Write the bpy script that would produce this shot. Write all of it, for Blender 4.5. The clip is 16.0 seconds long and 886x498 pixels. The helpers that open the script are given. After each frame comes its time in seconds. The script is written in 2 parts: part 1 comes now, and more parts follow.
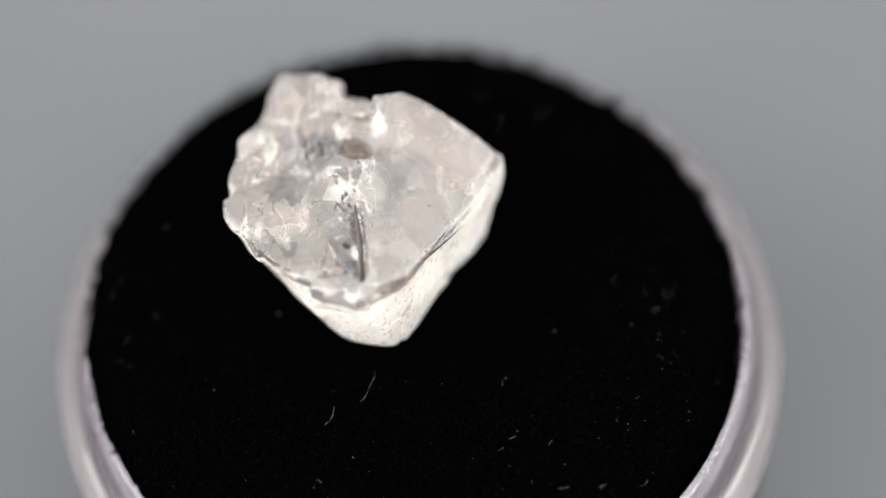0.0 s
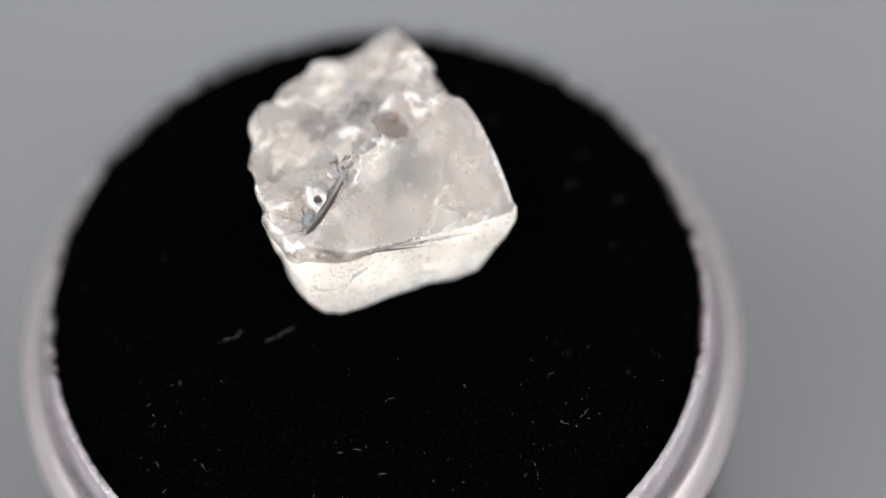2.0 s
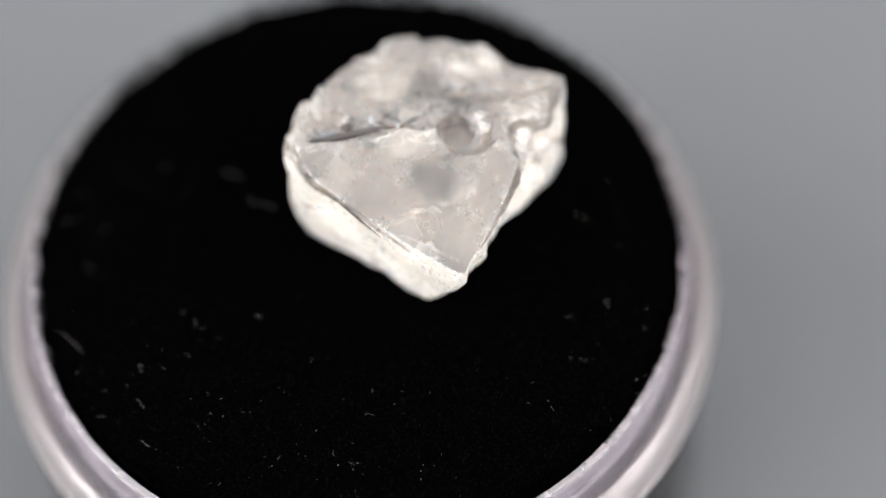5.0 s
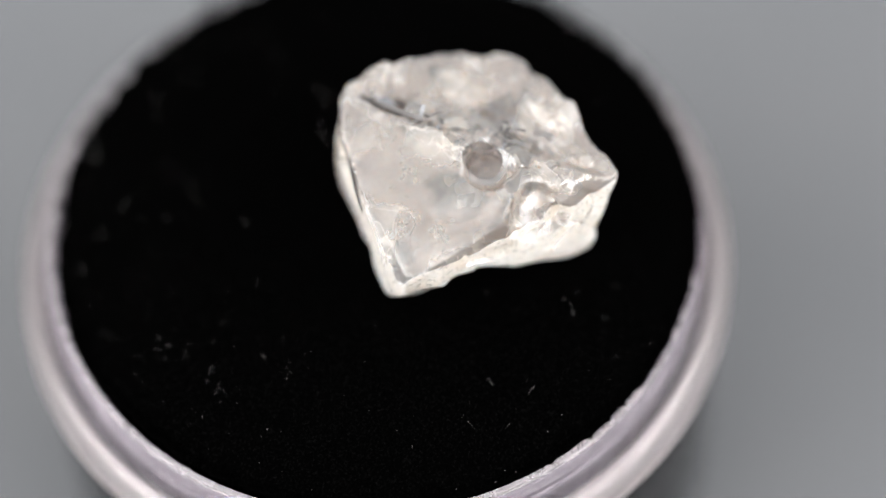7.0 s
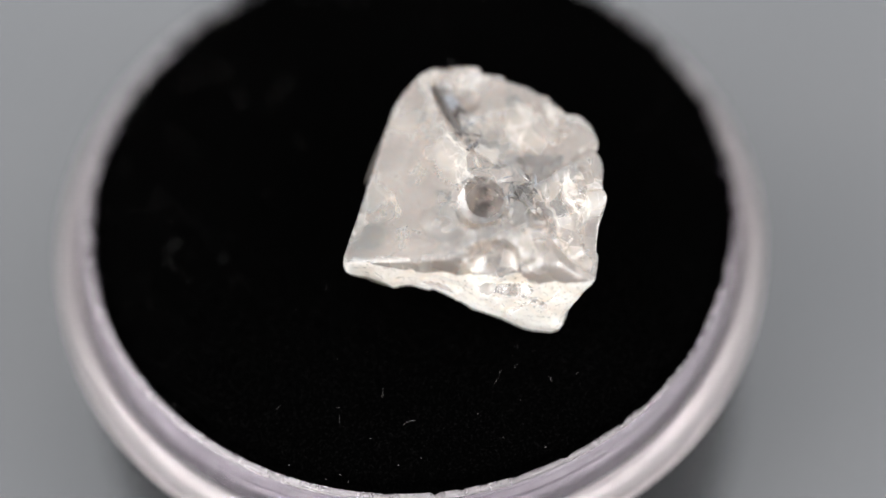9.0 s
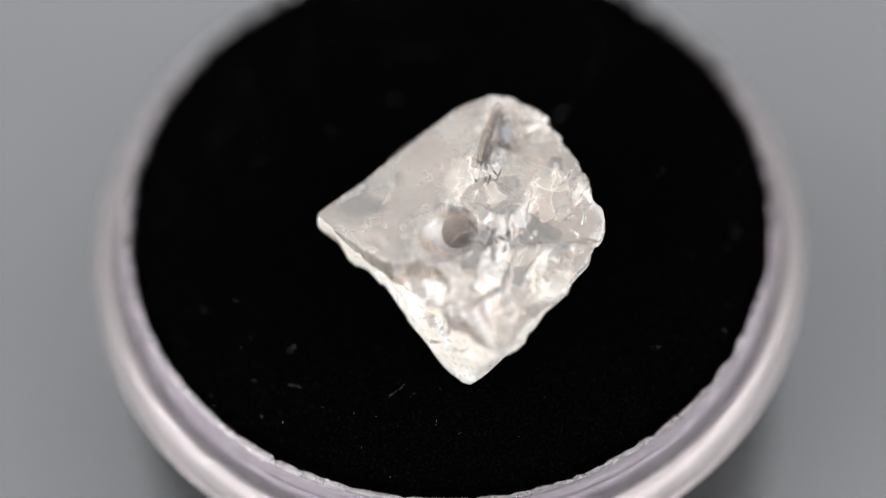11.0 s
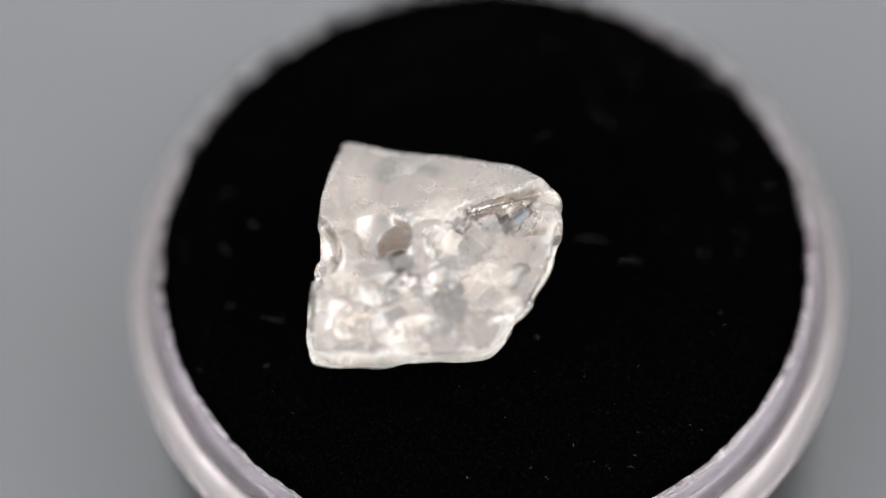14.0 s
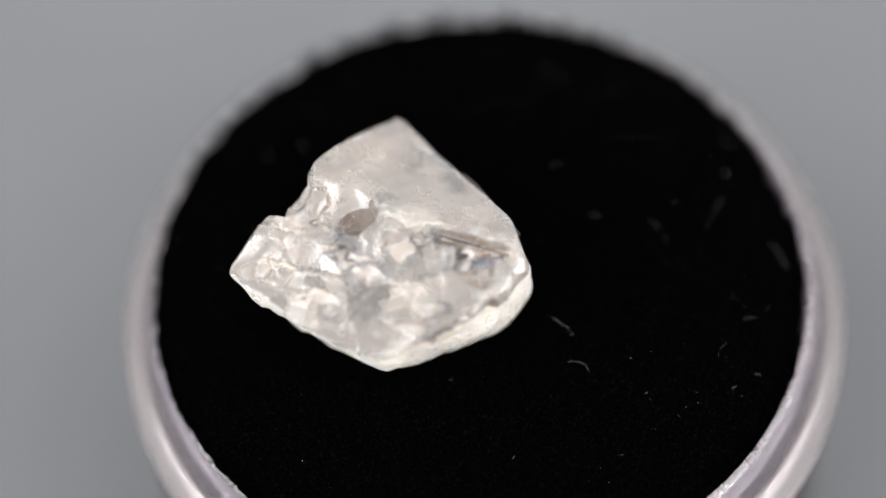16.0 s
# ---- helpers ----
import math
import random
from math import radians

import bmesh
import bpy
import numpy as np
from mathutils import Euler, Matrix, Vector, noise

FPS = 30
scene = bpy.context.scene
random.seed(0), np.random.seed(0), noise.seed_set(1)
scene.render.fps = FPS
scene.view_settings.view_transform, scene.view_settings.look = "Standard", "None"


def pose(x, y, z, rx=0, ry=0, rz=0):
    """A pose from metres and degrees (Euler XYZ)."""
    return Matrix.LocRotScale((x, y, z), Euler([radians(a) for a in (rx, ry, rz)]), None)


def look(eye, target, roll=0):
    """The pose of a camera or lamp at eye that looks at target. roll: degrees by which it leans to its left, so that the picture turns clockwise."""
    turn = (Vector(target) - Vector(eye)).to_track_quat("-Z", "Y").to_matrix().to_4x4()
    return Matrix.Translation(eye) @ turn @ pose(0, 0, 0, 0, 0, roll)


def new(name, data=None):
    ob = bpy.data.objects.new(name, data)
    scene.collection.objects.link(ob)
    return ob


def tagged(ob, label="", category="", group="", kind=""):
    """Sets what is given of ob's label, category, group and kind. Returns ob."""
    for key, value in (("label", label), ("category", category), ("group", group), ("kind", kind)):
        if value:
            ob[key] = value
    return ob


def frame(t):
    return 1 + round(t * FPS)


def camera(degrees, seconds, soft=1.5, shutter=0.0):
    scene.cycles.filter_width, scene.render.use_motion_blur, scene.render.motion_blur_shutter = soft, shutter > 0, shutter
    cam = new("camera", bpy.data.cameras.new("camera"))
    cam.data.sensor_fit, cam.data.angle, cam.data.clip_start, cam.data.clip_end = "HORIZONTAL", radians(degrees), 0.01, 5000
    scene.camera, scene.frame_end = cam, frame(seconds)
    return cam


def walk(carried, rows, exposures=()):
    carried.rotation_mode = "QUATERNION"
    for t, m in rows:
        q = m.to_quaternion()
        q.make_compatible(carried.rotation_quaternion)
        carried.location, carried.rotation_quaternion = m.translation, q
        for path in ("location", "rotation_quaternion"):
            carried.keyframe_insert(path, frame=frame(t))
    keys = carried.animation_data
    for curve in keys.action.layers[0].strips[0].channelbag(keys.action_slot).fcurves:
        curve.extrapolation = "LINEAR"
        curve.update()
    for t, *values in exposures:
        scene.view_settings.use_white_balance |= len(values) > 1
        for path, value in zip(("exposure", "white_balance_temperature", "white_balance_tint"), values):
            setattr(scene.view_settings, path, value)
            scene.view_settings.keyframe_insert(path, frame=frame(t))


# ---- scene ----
MM = 0.001
cam = camera(16.350, 16.0)
EYE = (0.00000, -0.06906, 0.12515)
AIM = (0.00097, -0.00020, 0.01438)
STAND = look(EYE, AIM, -3.70)
walk(cam, [(0.0, STAND), (16.0, STAND)])
cam.data.dof.use_dof = True
cam.data.dof.focus_distance = 0.1259
cam.data.dof.aperture_fstop = 10.2


# ---- world, lamps, exposure ----
world = bpy.data.worlds.new("studio")
scene.world = world
world.use_nodes = True
world.node_tree.nodes["Background"].inputs[0].default_value = (1.0, 0.985, 0.985, 1)
world.node_tree.nodes["Background"].inputs[1].default_value = 1.29


def softbox(name, eye, target, wide, high, watts, colour):
    data = bpy.data.lights.new(name, "AREA")
    data.shape, data.size, data.size_y = "RECTANGLE", wide, high
    data.energy, data.color = watts, colour
    ob = new(name, data)
    ob.matrix_world = look(eye, target)
    return ob


softbox("softbox_lamp", (-0.40, -0.08, 0.22), (0, 0, 0.012), 0.56, 0.46, 2.7, (1.0, 0.985, 0.975))
softbox("softbox_lamp", (0.40, -0.08, 0.22), (0, 0, 0.012), 0.56, 0.46, 2.1, (1.0, 0.975, 0.965))
softbox("softbox_lamp", (0.31, -0.26, 0.15), (0, 0, 0.012), 0.34, 0.28, 1.0, (1.0, 0.97, 0.955))
softbox("softbox_lamp", (-0.31, -0.26, 0.15), (0, 0, 0.012), 0.34, 0.28, 0.85, (1.0, 0.96, 0.94))
scene.view_settings.exposure = 0.0


# ---- materials ----
def material(name):
    mat = bpy.data.materials.new(name)
    mat.use_nodes = True
    tree = mat.node_tree
    return mat, tree.nodes, tree.links, tree.nodes["Principled BSDF"]


def noise_node(nodes, links, scale, detail=4.0, rough=0.5):
    coord = nodes.new("ShaderNodeTexCoord")
    tex = nodes.new("ShaderNodeTexNoise")
    tex.inputs["Scale"].default_value = scale
    tex.inputs["Detail"].default_value = detail
    tex.inputs["Roughness"].default_value = rough
    links.new(coord.outputs["Object"], tex.inputs["Vector"])
    return tex


def ramp_node(nodes, links, source, low, high, a, b):
    ramp = nodes.new("ShaderNodeValToRGB")
    ramp.color_ramp.elements[0].position, ramp.color_ramp.elements[1].position = low, high
    ramp.color_ramp.elements[0].color, ramp.color_ramp.elements[1].color = (*a, 1), (*b, 1)
    links.new(source, ramp.inputs["Fac"])
    return ramp


def bump_node(nodes, links, source, strength, distance):
    bump = nodes.new("ShaderNodeBump")
    bump.inputs["Strength"].default_value = strength
    bump.inputs["Distance"].default_value = distance
    links.new(source, bump.inputs["Height"])
    return bump


def paper_material():
    mat, nodes, links, bsdf = material("grey_paper")
    broad = noise_node(nodes, links, 45, 3)
    ramp = ramp_node(nodes, links, broad.outputs["Fac"], 0.35, 0.7, (0.134, 0.141, 0.150), (0.145, 0.151, 0.159))
    fine = noise_node(nodes, links, 2500, 5, 0.6)
    bump = bump_node(nodes, links, fine.outputs["Fac"], 0.4, 0.00004)
    links.new(ramp.outputs["Color"], bsdf.inputs["Base Color"])
    links.new(bump.outputs["Normal"], bsdf.inputs["Normal"])
    bsdf.inputs["Roughness"].default_value = 0.75
    bsdf.inputs["Specular IOR Level"].default_value = 0.3
    return mat


def foam_material():
    mat, nodes, links, bsdf = material("black_foam")
    fine = noise_node(nodes, links, 9000, 6, 0.7)
    ramp = ramp_node(nodes, links, fine.outputs["Fac"], 0.52, 0.80, (0.00025, 0.00025, 0.00025), (0.0042, 0.0041, 0.0042))
    bump = bump_node(nodes, links, fine.outputs["Fac"], 0.8, 0.0001)
    links.new(ramp.outputs["Color"], bsdf.inputs["Base Color"])
    links.new(bump.outputs["Normal"], bsdf.inputs["Normal"])
    bsdf.inputs["Roughness"].default_value = 1.0
    bsdf.inputs["Specular IOR Level"].default_value = 0.004
    return mat


def plastic_material(name, clear, tint, rough=0.06):
    mat, nodes, links, bsdf = material(name)
    wear = noise_node(nodes, links, 900, 5, 0.6)
    ramp = ramp_node(nodes, links, wear.outputs["Fac"], 0.4, 0.75, (rough,) * 3, (rough + 0.18,) * 3)
    links.new(ramp.outputs["Color"], bsdf.inputs["Roughness"])
    bsdf.inputs["Base Color"].default_value = tint
    bsdf.inputs["Transmission Weight"].default_value = clear
    bsdf.inputs["IOR"].default_value = 1.49
    return mat


def diamond_material(name, milky, cloud):
    mat, nodes, links, bsdf = material(name)
    out = nodes["Material Output"]

    def mixed(kind, a, b, fac=1.0):
        node = nodes.new("ShaderNodeMixRGB")
        node.blend_type = kind
        if isinstance(fac, float):
            node.inputs[0].default_value = fac
        else:
            links.new(fac, node.inputs[0])
        links.new(a, node.inputs[1])
        links.new(b, node.inputs[2])
        return node.outputs[0]

    def grey(a):
        return (a, a, a)

    coord = nodes.new("ShaderNodeTexCoord")
    warp = noise_node(nodes, links, 900, 4)
    push = nodes.new("ShaderNodeMixRGB")
    push.blend_type = "LINEAR_LIGHT"
    push.inputs[0].default_value = 0.0005
    links.new(coord.outputs["Object"], push.inputs[1])
    links.new(warp.outputs["Color"], push.inputs[2])

    def voronoi(feature, scale):
        tex = nodes.new("ShaderNodeTexVoronoi")
        tex.feature = feature
        tex.inputs["Scale"].default_value = scale
        links.new(push.outputs[0], tex.inputs["Vector"])
        return tex

    # feathery streaks run along the cleavage
    slope = nodes.new("ShaderNodeMapping")
    slope.inputs["Rotation"].default_value = (0.5, 0.7, 0.9)
    slope.inputs["Scale"].default_value = (1.0, 0.16, 0.5)
    links.new(push.outputs[0], slope.inputs["Vector"])
    streak = nodes.new("ShaderNodeTexNoise")
    streak.inputs["Scale"].default_value = 2600
    streak.inputs["Detail"].default_value = 5
    links.new(slope.outputs[0], streak.inputs["Vector"])
    fine = noise_node(nodes, links, 4200, 6, 0.7)
    broad = noise_node(nodes, links, 420, 8, 0.72)
    where = noise_node(nodes, links, 300, 3, 0.5)
    zone = ramp_node(nodes, links, where.outputs["Fac"], 0.46, 0.56, grey(0.0), grey(1.0)).outputs["Color"]
    flakes, edges = voronoi("F1", 850), voronoi("DISTANCE_TO_EDGE", 850)
    hairs = voronoi("DISTANCE_TO_EDGE", 2300)
    sparse = ramp_node(nodes, links, streak.outputs["Fac"], 0.52, 0.60, grey(0.0), grey(1.0)).outputs["Color"]

    # clear windows, haze, white feathers, cracks and pinpoints
    haze = ramp_node(nodes, links, broad.outputs["Fac"], 0.34, 0.66, grey(0.02 + milky), grey(0.16 + milky)).outputs["Color"]
    feather = ramp_node(nodes, links, streak.outputs["Fac"], 0.60, 0.70, grey(0.0), grey(0.35)).outputs["Color"]
    dots = ramp_node(nodes, links, fine.outputs["Fac"], 0.66, 0.74, grey(0.0), grey(0.5 - milky)).outputs["Color"]
    patch = ramp_node(nodes, links, flakes.outputs["Color"], 0.3, 0.8, grey(0.0), grey(0.22)).outputs["Color"]
    crack = ramp_node(nodes, links, edges.outputs["Distance"], 0.003, 0.018, grey(0.22), grey(0.0)).outputs["Color"]
    share = mixed("ADD", haze, feather, zone)
    share = mixed("ADD", share, mixed("ADD", patch, crack), zone)
    hair = ramp_node(nodes, links, hairs.outputs["Distance"], 0.004, 0.022, grey(0.4), grey(0.0)).outputs["Color"]
    share = mixed("ADD", share, hair, mixed("MULTIPLY", sparse, zone))
    share = mixed("ADD", share, dots)

    rough = ramp_node(nodes, links, fine.outputs["Fac"], 0.3, 0.78, grey(0.05 + 0.4 * milky), grey(0.22 + 0.4 * milky))
    links.new(rough.outputs["Color"], bsdf.inputs["Roughness"])
    relief = mixed("ADD", mixed("ADD", fine.outputs["Fac"], streak.outputs["Fac"], zone), flakes.outputs["Distance"], zone)
    bump = bump_node(nodes, links, relief, 0.22, 0.00005)
    links.new(bump.outputs["Normal"], bsdf.inputs["Normal"])
    bsdf.inputs["Base Color"].default_value = (0.99, 0.892, 0.85, 1)
    bsdf.inputs["Transmission Weight"].default_value = 1.0
    bsdf.inputs["IOR"].default_value = 2.4
    milk = nodes.new("ShaderNodeBsdfPrincipled")
    milk.inputs["Base Color"].default_value = cloud
    milk.inputs["Subsurface Weight"].default_value = 1.0
    milk.inputs["Subsurface Radius"].default_value = (1.0, 0.93, 0.86)
    milk.inputs["Subsurface Scale"].default_value = 0.0018
    milk.inputs["Roughness"].default_value = 0.35
    milk.inputs["IOR"].default_value = 1.6
    links.new(bump.outputs["Normal"], milk.inputs["Normal"])
    mix = nodes.new("ShaderNodeMixShader")
    links.new(share, mix.inputs[0])
    links.new(bsdf.outputs[0], mix.inputs[1])
    links.new(milk.outputs[0], mix.inputs[2])
    links.new(mix.outputs[0], out.inputs["Surface"])
    return mat


def fracture_material():
    mat, nodes, links, bsdf = material("inner_fracture")
    fine = noise_node(nodes, links, 3000, 5, 0.6)
    ramp = ramp_node(nodes, links, fine.outputs["Fac"], 0.4, 0.7, (0.06, 0.06, 0.06), (0.4, 0.4, 0.4))
    links.new(ramp.outputs["Color"], bsdf.inputs["Roughness"])
    bsdf.inputs["Base Color"].default_value = (0.30, 0.315, 0.345, 1)
    bsdf.inputs["Metallic"].default_value = 0.45
    return mat


def dusk_material():
    mat, nodes, links, bsdf = material("dark_plate")
    fine = noise_node(nodes, links, 3000, 5, 0.6)
    ramp = ramp_node(nodes, links, fine.outputs["Fac"], 0.4, 0.7, (0.05, 0.05, 0.05), (0.3, 0.3, 0.3))
    links.new(ramp.outputs["Color"], bsdf.inputs["Roughness"])
    # near-black colour gives the plates the darkness of shaded cracks
    bsdf.inputs["Base Color"].default_value = (0.075, 0.068, 0.066, 1)
    bsdf.inputs["Metallic"].default_value = 0.0
    return mat


def lint_material():
    mat, nodes, links, bsdf = material("pale_lint")
    bsdf.inputs["Base Color"].default_value = (0.16, 0.153, 0.15, 1)
    bsdf.inputs["Roughness"].default_value = 0.6
    return mat


FRACTURE, DUSK = fracture_material(), dusk_material()
PAPER, FOAM, DIAMOND, LINT = paper_material(), foam_material(), diamond_material("rough_diamond", 0.0, (0.985, 0.84, 0.765, 1)), lint_material()
# milkier, whiter copy of the diamond puts brightness into the low flanks
BRIGHT_FLANK = diamond_material("bright_flank_diamond", 0.44, (0.99, 0.875, 0.81, 1))
# greyer copy of the diamond for the pit's wall and floor
PIT = diamond_material("grey_pit_diamond", 0.06, (0.80, 0.765, 0.75, 1))
NECK = plastic_material("clear_neck_plastic", 0.89, (0.82, 0.76, 0.84, 1), 0.05)
LIP = plastic_material("cloudy_lip_plastic", 0.90, (0.79, 0.74, 0.755, 1), 0.36)
# the jar's clear plastic again, whitened to carry the rim's highlight
RIM = plastic_material("whitened_rim_plastic", 0.82, (0.82, 0.79, 0.81, 1), 0.2)
# clear plastic; its dark tint stands in for shade and the foam behind
BODY = plastic_material("darkened_body_plastic", 1.0, (0.45, 0.38, 0.36, 1), 0.03)


# ---- helpers ----
def mesh_object(name, bm, mat, parent=None, label="", smooth=False):
    me = bpy.data.meshes.new(name)
    bm.normal_update()
    bm.to_mesh(me)
    bm.free()
    me.materials.append(mat)
    if smooth:
        me.polygons.foreach_set("use_smooth", [True] * len(me.polygons))
    ob = new(name, me)
    if parent:
        ob.parent = parent
    return tagged(ob, label) if label else ob


def lathe(profile, steps=192):
    """A closed ring of revolution from (radius, height) pairs."""
    bm = bmesh.new()
    rings = []
    for k in range(steps):
        a = 2 * math.pi * k / steps
        rings.append([bm.verts.new((r * math.cos(a), r * math.sin(a), z)) for r, z in profile])
    n = len(profile)
    for k in range(steps):
        here, there = rings[k], rings[(k + 1) % steps]
        for j in range(n):
            bm.faces.new((here[j], there[j], there[(j + 1) % n], here[(j + 1) % n]))
    bmesh.ops.recalc_face_normals(bm, faces=bm.faces)
    return bm


def rounded(profile, radius, steps=4):
    """The profile with its corners rounded."""
    out = []
    n = len(profile)
    for i, p in enumerate(profile):
        p = Vector(p)
        a, b = Vector(profile[i - 1]) - p, Vector(profile[(i + 1) % n]) - p
        r = min(radius, a.length * 0.45, b.length * 0.45)
        a, b = p + a.normalized() * r, p + b.normalized() * r
        for s in range(steps + 1):
            t = s / steps
            out.append(tuple((1 - t) ** 2 * a + 2 * t * (1 - t) * p + t * t * b))
    return out


# ---- the setting ----
FOAM_Z = 14.5 * MM
TABLE_Z = -3.5 * MM
JAR = Vector((-0.38 * MM, -2.78 * MM, 0))     # the jar's middle from the turning axis

PAD = JAR + Vector((-0.17 * MM, 0.14 * MM, FOAM_Z))


def table():
    bm = bmesh.new()
    bmesh.ops.create_grid(bm, x_segments=8, y_segments=8, size=1.5)
    ob = mesh_object("table", bm, PAPER)
    ob.location.z = TABLE_Z
    return tagged(ob, "matt grey paper sheet spread under the clear jar", "table top", kind="structure")


table()


# ---- the jar ----
def gem_jar():
    jar = new("gem_jar")
    tagged(jar, "open round gem jar of clear plastic on grey paper", "jar")
    top, lip = 13.05 * MM, 10.9 * MM
    rim = rounded([(13.74 * MM, top - 0.28 * MM), (13.74 * MM, top), (14.0 * MM, top), (14.02 * MM, top - 0.28 * MM)], 0.09 * MM)
    mesh_object("rim", lathe(rim), RIM, jar, "thin rim, whitened for its highlight", True)
    neck = rounded([(13.74 * MM, top - 0.29 * MM), (14.02 * MM, top - 0.29 * MM), (14.02 * MM, top - 0.6 * MM), (14.2 * MM, top - 0.85 * MM), (14.05 * MM, top - 1.1 * MM),
                    (14.05 * MM, top - 1.4 * MM), (14.2 * MM, top - 1.7 * MM), (14.1 * MM, lip + 0.0 * MM), (13.74 * MM, lip + 0.0 * MM)], 0.08 * MM)
    mesh_object("neck", lathe(neck), NECK, jar, "clear thin neck wall", True)
    shoulder = rounded([(13.74 * MM, lip - 0.02 * MM), (14.48 * MM, lip - 0.05 * MM), (14.48 * MM, lip - 1.5 * MM), (13.74 * MM, lip - 1.5 * MM)], 0.1 * MM)
    mesh_object("shoulder", lathe(shoulder), NECK, jar, "clear flat shoulder", True)
    edge = rounded([(14.5 * MM, lip - 0.02 * MM), (14.75 * MM, lip + 0.15 * MM), (15.52 * MM, lip - 0.3 * MM), (15.52 * MM, lip - 1.5 * MM), (14.5 * MM, lip - 1.5 * MM)], 0.25 * MM)
    mesh_object("shoulder_lip", lathe(edge), LIP, jar, "clear rounded shoulder lip", True)
    body = rounded([(13.7 * MM, lip - 1.55 * MM), (15.1 * MM, lip - 1.55 * MM), (14.95 * MM, TABLE_Z + 0.03 * MM), (0.3 * MM, TABLE_Z + 0.03 * MM), (0.3 * MM, TABLE_Z + 1.2 * MM), (13.7 * MM, TABLE_Z + 1.2 * MM)], 0.3 * MM)
    mesh_object("body", lathe(body), BODY, jar, "clear thick lower body, tinted dark for its shade", True)
    return jar


def foam_pad():
    bm = bmesh.new()
    rings, steps, R = 60, 384, 13.74 * MM
    rows = []
    for j in range(1, rings + 1):
        q = j / rings
        row = []
        for k in range(steps):
            a = 2 * math.pi * k / steps
            ragged = 1 + (0.012 * noise.noise((4 * math.cos(a), 4 * math.sin(a), 3)) + 0.014 * noise.noise((16 * math.cos(a), 16 * math.sin(a), 7)) + 0.010 * noise.noise((60 * math.cos(a), 60 * math.sin(a), 9))) * q ** 8
            r = R * q * ragged
            x, y = r * math.cos(a), r * math.sin(a)
            z = -1.0 * MM * q ** 5 - 0.3 * MM * max(0, (q - 0.95) / 0.05) ** 2
            z += 0.05 * MM * noise.noise((x * 900, y * 900, 1)) + 0.03 * MM * noise.noise((x * 3000, y * 3000, 5))
            row.append(bm.verts.new((x, y, z)))
        rows.append(row)
    # below the neck the foam fills the jar and lies on its axis
    back = JAR - PAD
    for r, z, share in ((0.994, -1.42, 0), (0.975, -3.4, 0.5), (1.003, -5.0, 1), (1.003, (TABLE_Z - FOAM_Z) / MM + 1.3, 1)):
        rows.append([bm.verts.new((R * r * math.cos(2 * math.pi * k / steps) + share * back.x, R * r * math.sin(2 * math.pi * k / steps) + share * back.y, z * MM)) for k in range(steps)])
    mid = bm.verts.new((0, 0, 0))
    for k in range(steps):
        bm.faces.new((mid, rows[0][k], rows[0][(k + 1) % steps]))
    for a, b in zip(rows, rows[1:]):
        for k in range(steps):
            bm.faces.new((a[k], b[k], b[(k + 1) % steps], a[(k + 1) % steps]))
    bm.faces.new(list(reversed(rows[-1])))
    ob = mesh_object("foam_pad", bm, FOAM, None, "", True)
    return tagged(ob, "black velvety foam pad with ragged edge and pale lint", "foam pad")


# ---- the stone, in units of 0.0239 mm ----
PIX = 0.0239 * MM
HEART = np.array((-80.0, 30.0, 120.0))
# cleavage faces: azimuth, elevation, distance from the heart
FACES = [
    (-10, 68.5, 99), (7.4, -5.6, 240.4), (69.6, 46, 187.9), (100, 72.1, 155.2), (61.8, -7.6, 177.5), (218.3, -18.4, 210.5),
    (323.4, 3.1, 167.6), (161.6, -26.5, 190.6), (43.7, -30, 175.4), (241.8, -8.1, 228.7), (62.2, 2.7, 168.6), (140.6, -19.5, 228.5),
    (324.7, 1.6, 175.1), (222, -18.8, 212.1), (298, 7.7, 212.7), (56.4, -0.1, 168.8), (162.2, -14.9, 222), (326.4, -2.7, 184),
    (70.9, 18.9, 182.6), (319.7, 26.7, 188), (240.6, 30.6, 250), (198.3, -20.8, 220.5), (47.8, -39.1, 165.9), (154.6, 9, 250.6),
    (244.6, -24.1, 241.5), (160.8, 44, 214.1), (172.1, 45.2, 206), (195.5, 45.5, 221), (209.3, 45.1, 223), (164.3, 28.6, 235.9),
    (251.2, 40.4, 228.6), (0, -90, 116),
]
RISE = np.array((6.0, 48.0, 194.3))
# scooped hollows: middle and radius
HOLLOWS = [(61, 174, -20, 110), (107, 294, 81, 180), (107, -107, 40, 68), (-22, 266, 168, 82), (-85, 245, 152, 40), (-64, 213, 212, 53), (-88, 94, 258, 60)]


def unit(az, el):
    a, e = radians(az), radians(el)
    return np.array((math.cos(e) * math.cos(a), math.cos(e) * math.sin(a), math.sin(e)))


def chips(P, seeds, tilt, rng):
    """Facets of a broken surface: each cell has its own tilted plane."""
    far = np.full(len(P), 1e9)
    out = np.zeros(len(P))
    for _ in range(seeds):
        c = rng.uniform((-340, -260, 0), (180, 300, 240))
        n = rng.normal(size=3)
        n /= np.linalg.norm(n)
        d = ((P - c) ** 2).sum(1)
        hit = d < far
        far[hit] = d[hit]
        out[hit] = ((P[hit] - c) @ n) * tilt
    return out


def waves(P, rng, count, length):
    out = np.zeros(len(P))
    for _ in range(count):
        n = rng.normal(size=3)
        n *= 2 * math.pi / (length * rng.uniform(0.7, 1.5) * np.linalg.norm(n))
        out += np.sin(P @ n + rng.uniform(0, 6.28))
    return out / math.sqrt(count)


def smooth_step(x):
    x = np.clip(x, 0, 1)
    return x * x * (3 - 2 * x)


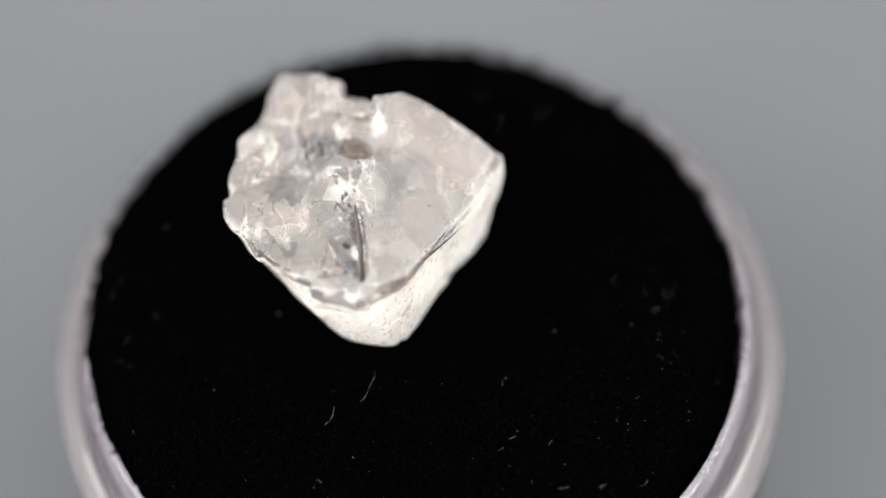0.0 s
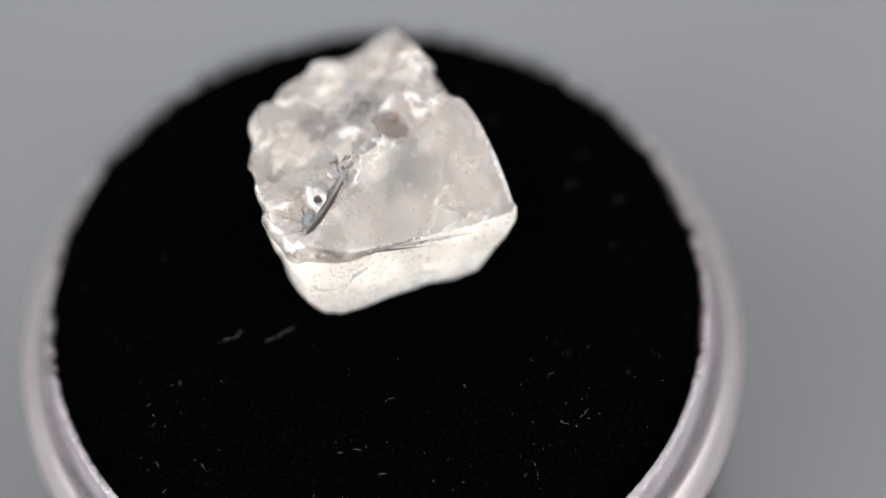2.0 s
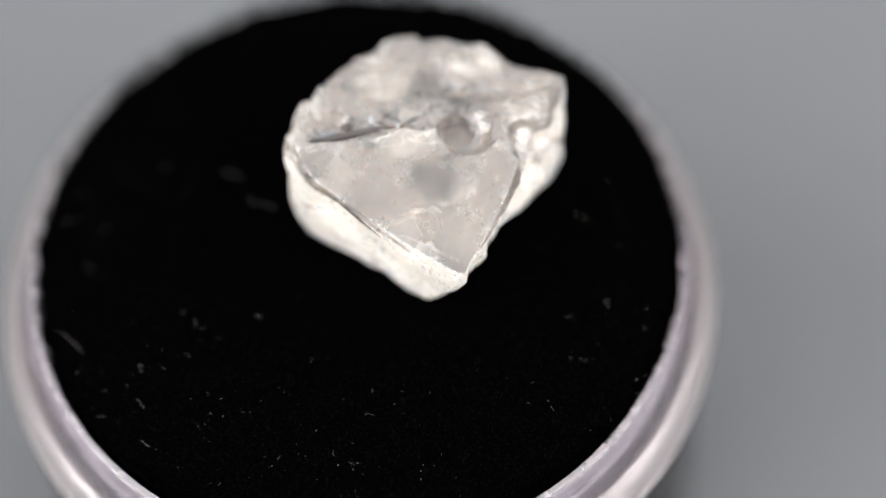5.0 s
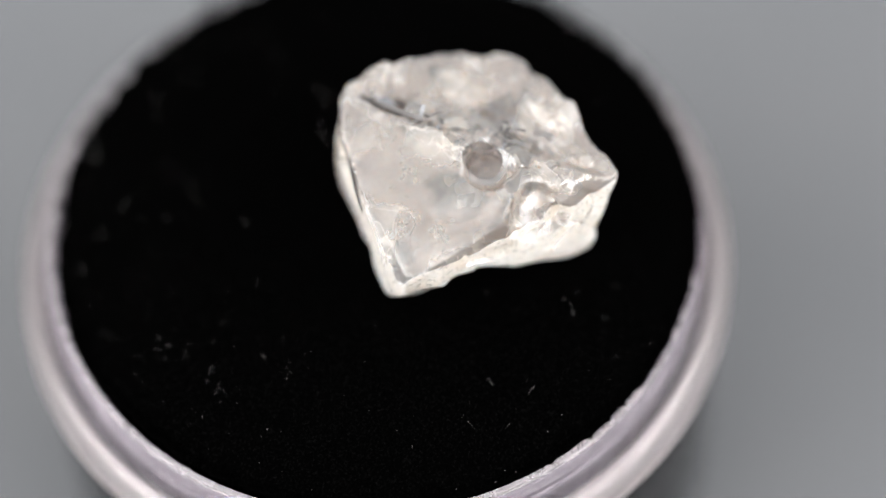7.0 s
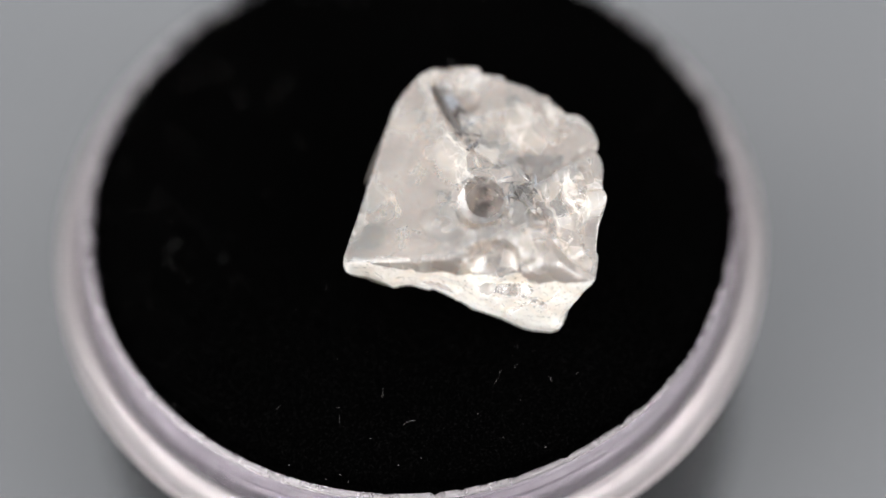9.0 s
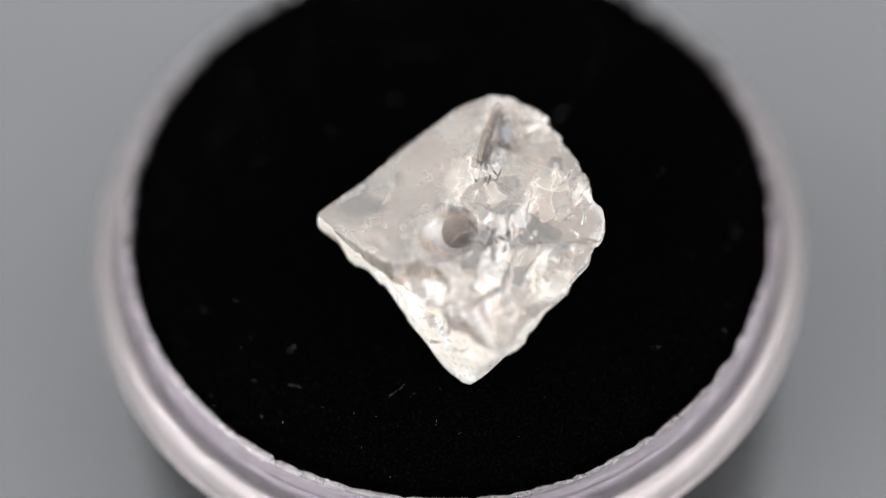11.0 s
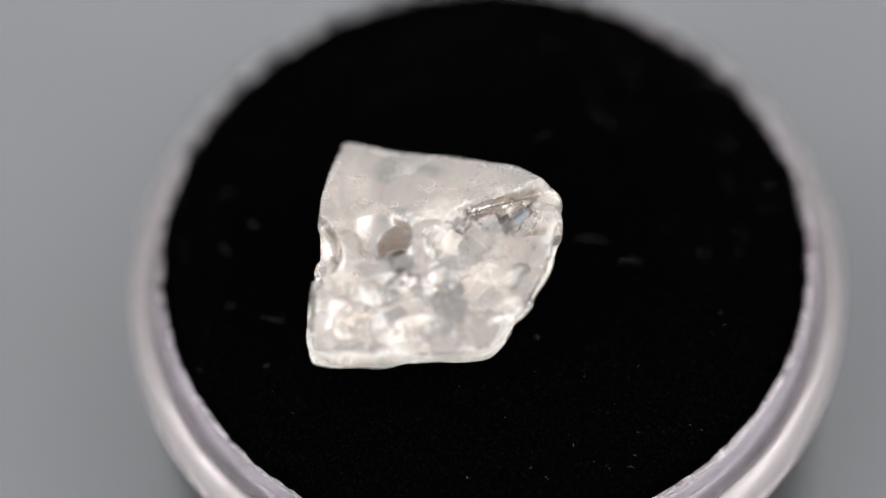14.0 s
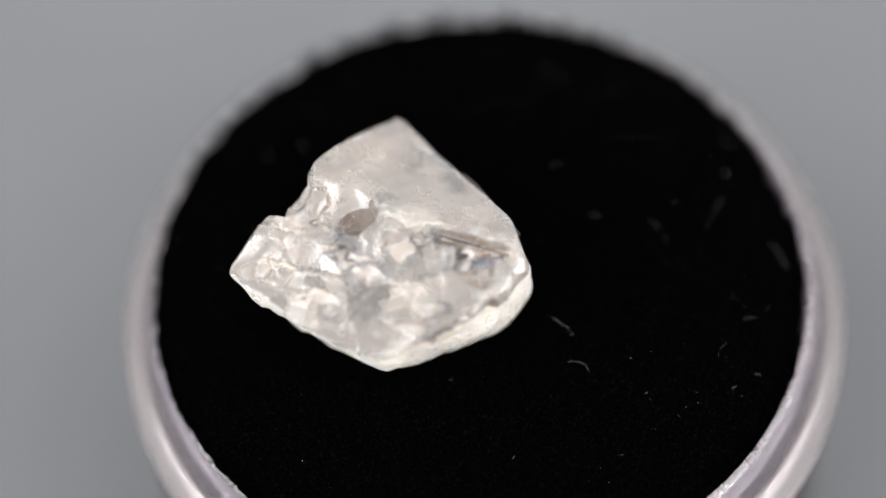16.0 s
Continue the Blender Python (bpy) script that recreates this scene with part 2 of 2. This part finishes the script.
def broken_height(x, y):
    """Height of the broken half over the foam."""
    return 181 - 0.06 * (y - 20) + 46 * smooth_step((x + 212) / 65) * smooth_step((y + 135) / 60) + 0.35 * np.minimum(x + 285, 0) + 13 * smooth_step((-y - 40) / 70) * smooth_step((-150 - x) / 40)


def stone_field(P):
    """Signed distance, negative inside."""
    rng = np.random.default_rng(5)
    Q = P - HEART
    d = np.full(len(P), -1e9)
    soft = np.zeros(len(P))
    for az, el, h in FACES[1:]:
        soft += np.exp(np.clip((Q @ unit(az, el) - h) / 4.0, -60, 60))
    d = 4.0 * np.log(soft + 1e-12) - 4
    # the cleaved facet, with a second one rising from it towards the far corner
    lift = np.cross(np.array((153.0, 59, 152)) - RISE, np.array((-21.0, 165, 228)) - RISE)
    lift = (P - RISE) @ (lift / np.linalg.norm(lift)) + 0.8 * waves(P, np.random.default_rng(8), 8, 70)
    d = np.maximum(d, np.minimum(Q @ unit(*FACES[0][:2]) - FACES[0][2], lift))
    # the broken half falls away from the facet in a slope to a lower terrace
    wave = 5 * waves(P, rng, 8, 80)
    left = np.maximum(-(P[:, 0] + 100), -0.95 * (P[:, 0] + 92) + 0.31 * (P[:, 1] - 78)) + wave
    roof = 0.8 * (P[:, 2] - broken_height(P[:, 0], P[:, 1]))
    d = np.maximum(d, np.minimum(roof - 4, 0.9 * left - 0.25 * np.clip(215 - P[:, 2], 0, 40)))
    near = np.abs(d) < 24
    N = P[near]
    high = np.clip((N[:, 2] - 120) / 40, 0, 1)
    flat = np.clip(-left[near] / 12, 0, 1) * high
    side = 1 - high
    d[near] += (1 - flat) * high * (np.clip(chips(N, 44, 0.24, rng), -2, 9) + 2 * waves(N, rng, 6, 140))
    d[near] += side * (1.5 + np.clip(chips(N, 50, 0.13, rng), -2, 5) + 3.0 * waves(N, rng, 10, 130)) + 0.25 * waves(N, rng, 12, 60)
    near = (np.abs(d) < 9) & (P[:, 2] > 110) & (left > -6)
    d[near] += np.clip(chips(P[near], 300, 0.2, rng), -1.5, 4)
    for _ in range(9):
        c = rng.uniform((-290, -170, 0), (-120, 220, 5))
        r = rng.uniform(90, 190)
        c[2] += broken_height(c[0], c[1]) + r - rng.uniform(2, 7)
        d = np.maximum(d, r - np.linalg.norm(P - c, axis=1))
    scoop = np.full(len(P), -1e9)
    for x, y, z, r in HOLLOWS:
        scoop = np.maximum(scoop, r - np.linalg.norm(P - np.array((x, y, z)), axis=1))
    near = np.abs(scoop) < 14
    scoop[near] += np.clip(chips(P[near], 240, 0.3, np.random.default_rng(12)), -4, 4)
    d = np.maximum(d, scoop)
    # the gash along the edge of the cleaved facet
    a, b = np.array((-98.0, -194, 196)), np.array((-104.0, -40, 226))
    t = np.clip((P - a) @ (b - a) / ((b - a) @ (b - a)), 0, 1)
    d = np.maximum(d, 12 * np.sqrt(t * (1 - t)) * 2 - np.linalg.norm((P - a - t[:, None] * (b - a)) * (1, 1, 0.8), axis=1))
    # hairline cracks over the broken half and the flanks
    near = np.flatnonzero((np.abs(d) < 9))
    S = P[near]
    c = d[near]
    for k in range(46):
        m = S[rng.integers(len(S))] if k % 3 == 0 else rng.uniform((-290, -190, -6), (-100, 220, 4))
        m = m + (0, 0, 0 if k % 3 == 0 else broken_height(m[0], m[1]))
        w = rng.normal(size=3) * (1, 1, 0.25)
        w /= np.linalg.norm(w)
        r = S - m
        t = np.clip(r @ w, -rng.uniform(20, 70), rng.uniform(20, 70))
        v = rng.normal(size=3)
        v -= (v @ w) * w
        v /= np.linalg.norm(v)
        bow = rng.uniform(-0.006, 0.006)
        c = np.maximum(c, 3.0 - np.linalg.norm(r - t[:, None] * w - (bow * t * t)[:, None] * v, axis=1))
    d[near] = c
    # the open crack under the edge of the cleaved facet
    a, b = np.array((-78.0, -202, 190)), np.array((150.0, 46, 118))
    t = np.clip((P - a) @ (b - a) / ((b - a) @ (b - a)), 0, 1)
    d = np.maximum(d, 4.5 * np.sqrt(t * (1 - t)) - np.linalg.norm((P - a - t[:, None] * (b - a)), axis=1))
    # the round pit
    w = unit(10, 78)
    R = P - np.array((-96, 76, 222))
    along = R @ w
    across = np.linalg.norm(R - along[:, None] * w, axis=1)
    d = np.maximum(d, -np.maximum(across - 31 - np.clip(along + 8, 0, 8) * 0.4, -70 - along))
    return d


def sweep(D, pick, reach=2):
    """The largest or smallest value round each place of a grid."""
    for ax in range(3):
        out = D.copy()
        for k in range(1, reach + 1):
            ahead, back = [slice(None)] * 3, [slice(None)] * 3
            ahead[ax], back[ax] = slice(k, None), slice(None, -k)
            ahead, back = tuple(ahead), tuple(back)
            out[back] = pick(out[back], D[ahead])
            out[ahead] = pick(out[ahead], D[back])
        D = out
    return D


def surface_net(step):
    """The stone's skin as quads, by naive surface nets."""
    xs, ys, zs = np.arange(-370, 215, step), np.arange(-290, 320, step), np.arange(-20, 260, step)
    G = np.stack(np.meshgrid(xs, ys, zs, indexing="ij"), -1).reshape(-1, 3).astype(float)
    D = stone_field(G).reshape(len(xs), len(ys), len(zs))
    E = D.copy()
    E[1:-1, 1:-1, 1:-1] = 0.7 * D[1:-1, 1:-1, 1:-1] + 0.05 * (D[2:, 1:-1, 1:-1] + D[:-2, 1:-1, 1:-1] + D[1:-1, 2:, 1:-1] + D[1:-1, :-2, 1:-1] + D[1:-1, 1:-1, 2:] + D[1:-1, 1:-1, :-2])
    # slivers too thin to have survived break away
    D = sweep(sweep(E, np.maximum), np.minimum)
    S = D < 0
    cell = (len(xs) - 1, len(ys) - 1, len(zs) - 1)
    total, count = np.zeros((*cell, 3)), np.zeros(cell)
    corner = [(i, j, k) for i in (0, 1) for j in (0, 1) for k in (0, 1)]
    cut = lambda A, c: A[c[0]:c[0] + cell[0], c[1]:c[1] + cell[1], c[2]:c[2] + cell[2]]
    for a in corner:
        for ax in range(3):
            if a[ax]:
                continue
            b = list(a)
            b[ax] = 1
            da, db = cut(D, a), cut(D, b)
            cross = (da < 0) != (db < 0)
            t = np.where(cross, da / np.where(cross, da - db, 1), 0)
            spot = np.zeros((*cell, 3)) + np.array(a, float)
            spot[..., ax] += t
            total += spot * cross[..., None]
            count += cross
    live = count > 0
    index = np.full(cell, -1)
    index[live] = np.arange(live.sum())
    base = np.argwhere(live)
    verts = (base + total[live] / count[live][:, None]) * step + np.array((xs[0], ys[0], zs[0]))
    quads = []
    for ax in range(3):
        u, v = (ax + 1) % 3, (ax + 2) % 3
        lo, hi = [slice(1, -1)] * 3, [slice(1, -1)] * 3
        lo[ax], hi[ax] = slice(0, -1), slice(1, None)
        A, B = S[tuple(lo)], S[tuple(hi)]
        spots = np.argwhere(A != B)
        into = A[tuple(spots.T)]
        spots = spots + 1
        spots[:, ax] -= 1
        ring = []
        for du, dv in ((1, 1), (0, 1), (0, 0), (1, 0)):
            q = spots.copy()
            q[:, u] -= du
            q[:, v] -= dv
            ring.append(index[tuple(q.T)])
        ring = np.stack(ring, 1)
        ring[~into] = ring[~into][:, ::-1]
        quads.append(ring)
    return verts, np.concatenate(quads)


# plates for crack shade and sheen: middle, turn, half length and half width
GASH_PLATES = [
    (-122, -128, 176, 4, 16, 96, 60, 14), (-101, -124, 206, 46, -13, 92, 80, 8), (-128, -95, 190, 20, 25, 100, 34, 9),
    (10, -131, 167, -50, 12, 47, 95, 6), (-200, 150, 160, 10, 15, 40, 36, 12),
]
# clusters of dark slivers: middle, spread and number
SLIVERS = [(-110, -62, 222, 13, 9), (-112, -22, 224, 12, 7), (-156, 78, 216, 16, 11), (-70, 36, 214, 8, 5)]


def rough_diamond():
    verts, quads = surface_net(2.6)
    me = bpy.data.meshes.new("rough_diamond")
    me.from_pydata((verts * PIX).tolist(), [], quads.tolist())
    me.materials.append(DIAMOND)
    me.materials.append(BRIGHT_FLANK)
    me.materials.append(PIT)
    me.polygons.foreach_set("use_smooth", [True] * len(me.polygons))
    steep = np.zeros(len(me.polygons) * 3)
    me.polygons.foreach_get("normal", steep)
    spot = np.zeros(len(me.polygons) * 3)
    me.polygons.foreach_get("center", spot)
    pit = np.hypot(spot[0::3] + 96 * PIX, spot[1::3] - 76 * PIX) < 62 * PIX
    # steep low faces take the brightened copy
    flank = (steep[2::3] < 0.45) & (spot[2::3] < 165 * PIX) & ~pit
    inside = (np.hypot(spot[0::3] + 96 * PIX, spot[1::3] - 76 * PIX) < 44 * PIX) & (spot[2::3] < 206 * PIX) & (spot[2::3] > 130 * PIX)
    me.polygons.foreach_set("material_index", np.where(inside, 2, flank).astype(np.int32))
    me.set_sharp_from_angle(angle=radians(13))
    ob = new("rough_diamond", me)
    rng = random.Random(23)
    for i in range(26):
        x, y = rng.uniform(-235, -100), rng.uniform(-140, 130)
        z = 186 - 0.045 * (y - 20) - rng.uniform(16, 62)
        if math.hypot(x + 96, y - 73) < 75:
            continue
        bm = bmesh.new()
        size, n = rng.uniform(20, 44), 14
        spin = rng.uniform(0, 6.28)
        rim = []
        for k in range(n):
            a = 2 * math.pi * k / n
            r = size * (1 + 0.35 * math.sin(2 * a + spin) + rng.uniform(-0.18, 0.18))
            rim.append(bm.verts.new((r * math.cos(a), 0.6 * r * math.sin(a), 0)))
        crown, under = bm.verts.new((0, 0, 5)), bm.verts.new((0, 0, -1.5))
        for k in range(n):
            bm.faces.new((rim[k], rim[(k + 1) % n], crown))
            bm.faces.new((rim[(k + 1) % n], rim[k], under))
        turn = pose(x, y, z, rng.uniform(-35, 35), rng.uniform(-35, 35), rng.uniform(0, 360))
        bmesh.ops.transform(bm, matrix=Matrix.Scale(PIX, 4) @ turn, verts=bm.verts)
        mesh_object("inner_fracture", bm, DUSK if i % 2 else FRACTURE, ob, "", i % 3 == 0)
    for x, y, z, rx, ry, rz, long, wide in GASH_PLATES:
        bm = bmesh.new()
        n = 18
        rim = [bm.verts.new((long * math.cos(2 * math.pi * k / n), wide * (math.sin(2 * math.pi * k / n) + 0.25 * rng.uniform(-1, 1)), 0)) for k in range(n)]
        crown, under = bm.verts.new((0, 0, 2.5)), bm.verts.new((0, 0, -1.5))
        for k in range(n):
            bm.faces.new((rim[k], rim[(k + 1) % n], crown))
            bm.faces.new((rim[(k + 1) % n], rim[k], under))
        bmesh.ops.transform(bm, matrix=Matrix.Scale(PIX, 4) @ pose(x, y, z, rx, ry, rz), verts=bm.verts)
        mesh_object("inner_fracture", bm, DUSK if wide < 10 else FRACTURE, ob, "dark plate set in for crack shade" if wide < 10 else "silvery plate set in for sheen", False)
    for x, y, z, spread, count in SLIVERS:
        for i in range(count):
            bm = bmesh.new()
            long, wide = rng.uniform(7, 17), rng.uniform(1.5, 3.5)
            ends = [bm.verts.new(p) for p in ((-long, 0, 0), (long, rng.uniform(-4, 4), 0), (rng.uniform(-4, 4), wide, 1), (rng.uniform(-4, 4), -wide, 0.5), (0, 0, -2.5))]
            for f in ((0, 3, 2), (3, 1, 2), (0, 2, 4), (2, 1, 4), (1, 3, 4), (3, 0, 4)):
                bm.faces.new([ends[k] for k in f])
            spot = (x + rng.gauss(0, spread), y + rng.gauss(0, spread), z - rng.uniform(0, 9))
            bmesh.ops.transform(bm, matrix=Matrix.Scale(PIX, 4) @ pose(*spot, rng.uniform(-40, 40), rng.uniform(-40, 40), rng.uniform(0, 360)), verts=bm.verts)
            mesh_object("inner_fracture", bm, FRACTURE if i % 3 == 2 else DUSK, ob)
    return tagged(ob, "colourless rough diamond crystal, chipped and pitted, resting on black foam", "gemstone")


# lint on the foam: place from the turning axis, length, direction
HAIRS = [
    (144, -615, 96, 37), (273, -493, 23, 51), (287, -564, 25, 102), (330, -103, 22, 98), (402, -170, 22, -8), (222, -197, 12, -6),
    (126, -287, 25, 46), (-12, -590, 29, 119), (112, -420, 14, 15), (505, 132, 20, 55), (196, -414, 16, 47), (212, -499, 25, 5),
    (352, -492, 28, 53), (-201, -452, 12, -42), (-168, -336, 54, 61), (244, 270, 26, -129), (161, 255, 21, -117), (134, 321, 30, 176),
    (-42, 292, 46, -123), (131, -397, 18, 30), (400, -283, 8, 64), (313, -376, 9, 113), (-73, -561, 23, -20), (-108, -626, 21, 91),
    (-106, -283, 69, -132),
]
SPECKS = [
    (-141, -412), (-373, -259), (352, 312), (302, 360), (277, 362), (268, 379), (138, 388), (178, 385), (-210, -462), (-207, -524),
    (357, -193), (423, -158), (433, -133), (-69, 440), (-454, 91), (-556, 20), (-552, -34),
]


def foam_height(x, y):
    q = min(1, math.hypot(x, y) / (13.62 * MM))
    return -1.0 * MM * q ** 5


def tube(bm, spots, radius, sides=4):
    rings = []
    for i, p in enumerate(spots):
        way = (spots[min(i + 1, len(spots) - 1)] - spots[max(i - 1, 0)]).normalized()
        side = way.cross(Vector((0.3, 0.2, 1))).normalized()
        rise = side.cross(way)
        r = radius * (0.5 if i in (0, len(spots) - 1) else 1)
        rings.append([bm.verts.new(p + r * (math.cos(6.2832 * k / sides) * side + math.sin(6.2832 * k / sides) * rise)) for k in range(sides)])
    for a, b in zip(rings, rings[1:]):
        for k in range(sides):
            bm.faces.new((a[k], a[(k + 1) % sides], b[(k + 1) % sides], b[k]))
    bm.faces.new(list(reversed(rings[0])))
    bm.faces.new(rings[-1])


def lint_fibre(parent, x, y, length, turn, rng, thin=1.0):
    bm = bmesh.new()
    spots, a = [], radians(turn)
    p = Vector((x, y, foam_height(x, y) + 0.05 * MM))
    bend = rng.uniform(-1.1, 1.1)
    a -= bend / 2
    p -= Vector((math.cos(a), math.sin(a), 0)) * length / 2
    for i in range(9):
        spots.append(p.copy())
        a += bend / 8 + rng.uniform(-0.15, 0.15)
        p += Vector((math.cos(a), math.sin(a), 0.35 * math.cos(i * 0.7) * rng.uniform(0, 1))) * length / 8
    tube(bm, spots, rng.uniform(0.003, 0.0055) * thin * MM, 5)
    mesh_object("lint_fibre", bm, LINT, parent, "", True)


def dress_pad(pad):
    rng = random.Random(11)
    for x, y, length, turn in HAIRS:
        lint_fibre(pad, x * PIX - PAD.x, y * PIX - PAD.y, length * PIX * 0.85, turn, rng)
    for _ in range(36):
        r, a = rng.uniform(10.6, 13.2) * MM, rng.uniform(0, 6.28)
        lint_fibre(pad, r * math.cos(a), r * math.sin(a), rng.uniform(4, 14) * PIX, rng.uniform(0, 360), rng, 0.6)
    for _ in range(2):
        r, a = 13.0 * MM * math.sqrt(rng.uniform(0.05, 1)), rng.uniform(0, 6.28)
        lint_fibre(pad, r * math.cos(a), r * math.sin(a), rng.uniform(6, 15) * PIX, rng.uniform(0, 360), rng)
    speck = bmesh.new()
    bmesh.ops.create_icosphere(speck, subdivisions=1, radius=0.022 * MM)
    for v in speck.verts:
        v.co *= rng.uniform(0.6, 1.2)
    first = mesh_object("lint_speck", speck, LINT, pad)
    for i, (x, y) in enumerate(SPECKS):
        ob = first if i == 0 else new("lint_speck", first.data)
        ob.parent = pad
        ob.location = (x * PIX - PAD.x, y * PIX - PAD.y, foam_height(x * PIX - PAD.x, y * PIX - PAD.y) + 0.03 * MM)
    dust = bmesh.new()
    for i in range(820):
        # coarser grains gather on one side of the pad
        coarse = i < 220
        r = 13.3 * MM * math.sqrt(rng.uniform(0.3 if coarse else 0.02, 1))
        a = rng.gauss(-0.4, 0.7) if coarse else rng.uniform(0, 6.28)
        x, y, s = r * math.cos(a), r * math.sin(a), (rng.uniform(0.008, 0.022) if coarse else rng.uniform(0.004, 0.012)) * MM
        z = foam_height(x, y) + 0.03 * MM
        b = rng.uniform(0, 6.28)
        c = [dust.verts.new((x + s * dx * math.cos(b), y + s * dx * math.sin(b) + s * dy, z + s * dz)) for dx, dy, dz in ((1.6, 0, 0), (-0.6, 0.9, 0), (-0.6, -0.9, 0), (0, 0, 1.2))]
        for f in ((0, 1, 3), (1, 2, 3), (2, 0, 3), (2, 1, 0)):
            dust.faces.new([c[k] for k in f])
    tagged(mesh_object("dust", dust, LINT, pad, "fine pale dust"), kind="stuff")
    verts, faces = [], []
    tufts = [(rng.uniform(0, 6.28), rng.uniform(0.6, 2.2)) for _ in range(190)]
    for i in range(10500):
        edge = i < 4800
        q = 1 - rng.uniform(0, 0.02) if edge else math.sqrt(rng.uniform(0, 1))
        a, tall = rng.uniform(0, 6.28), 1.0
        if edge and i % 2:
            a, tall = rng.choice(tufts)
            a += rng.gauss(0, 0.008)
        r = 13.76 * MM * q
        x, y = r * math.cos(a), r * math.sin(a)
        z = foam_height(x, y) - (0.1 * MM if edge else 0.02 * MM)
        lean = Vector((math.cos(a), math.sin(a), 0)) * (rng.uniform(-0.2, 1.0) if edge else 0) + Vector((rng.uniform(-1, 1), rng.uniform(-1, 1), rng.uniform(0.3, 1.2)))
        lean = lean.normalized() * rng.uniform(0.10, 0.34) * (1.5 * tall if edge else 1.0) * MM
        w = 0.012 * MM
        n = len(verts)
        base = Vector((x, y, z))
        tip = base + lean
        mid = base + lean * 0.55 + Vector((rng.uniform(-1, 1), rng.uniform(-1, 1), 0.5)) * 0.05 * MM
        for c, s in ((base, 1.0), (mid, 0.8)):
            verts += [tuple(c + Vector((w * s, 0, 0))), tuple(c + Vector((-w * s / 2, w * s, 0))), tuple(c + Vector((-w * s / 2, -w * s, 0)))]
        verts.append(tuple(tip))
        for k in range(3):
            j = (k + 1) % 3
            faces += [(n + k, n + j, n + 3 + j, n + 3 + k), (n + 3 + k, n + 3 + j, n + 6)]
    me = bpy.data.meshes.new("nap")
    me.from_pydata(verts, [], faces)
    me.materials.append(FOAM)
    nap = new("nap", me)
    nap.parent = pad
    tagged(nap, "short black nap", kind="stuff")


jar, pad, stone = gem_jar(), foam_pad(), rough_diamond()
dress_pad(pad)


# ---- the slow turn ----
TURN = [
    (0.0, 0.0), (0.5, -9.4), (1.0, -18.8), (1.5, -28.0), (2.0, -36.9), (2.5, -45.7), (3.0, -54.7), (3.5, -63.7), (4.0, -72.8), (4.5,
    -82.0), (5.0, -91.2), (5.5, -100.5), (6.0, -109.7), (6.5, -118.9), (7.0, -127.9), (7.5, -136.8), (8.0, -145.8), (8.5, -154.7),
    (9.0, -163.9), (9.5, -172.7), (10.0, -181.6), (10.5, -190.4), (11.0, -199.3), (11.5, -208.2), (12.0, -217.1), (12.5, -226.0),
    (13.0, -235.0), (13.5, -243.8), (14.0, -252.5), (14.5, -261.2), (15.0, -270.2), (15.5, -279.1), (16.0, -288.0),
]


def turning(thing, place):
    walk(thing, [(t, pose(0, 0, 0, 0, 0, a) @ Matrix.Translation(place)) for t, a in TURN])


def motions():
    turning(jar, JAR)
    turning(pad, PAD)
    turning(stone, Vector((0, 0, FOAM_Z)))


motions()
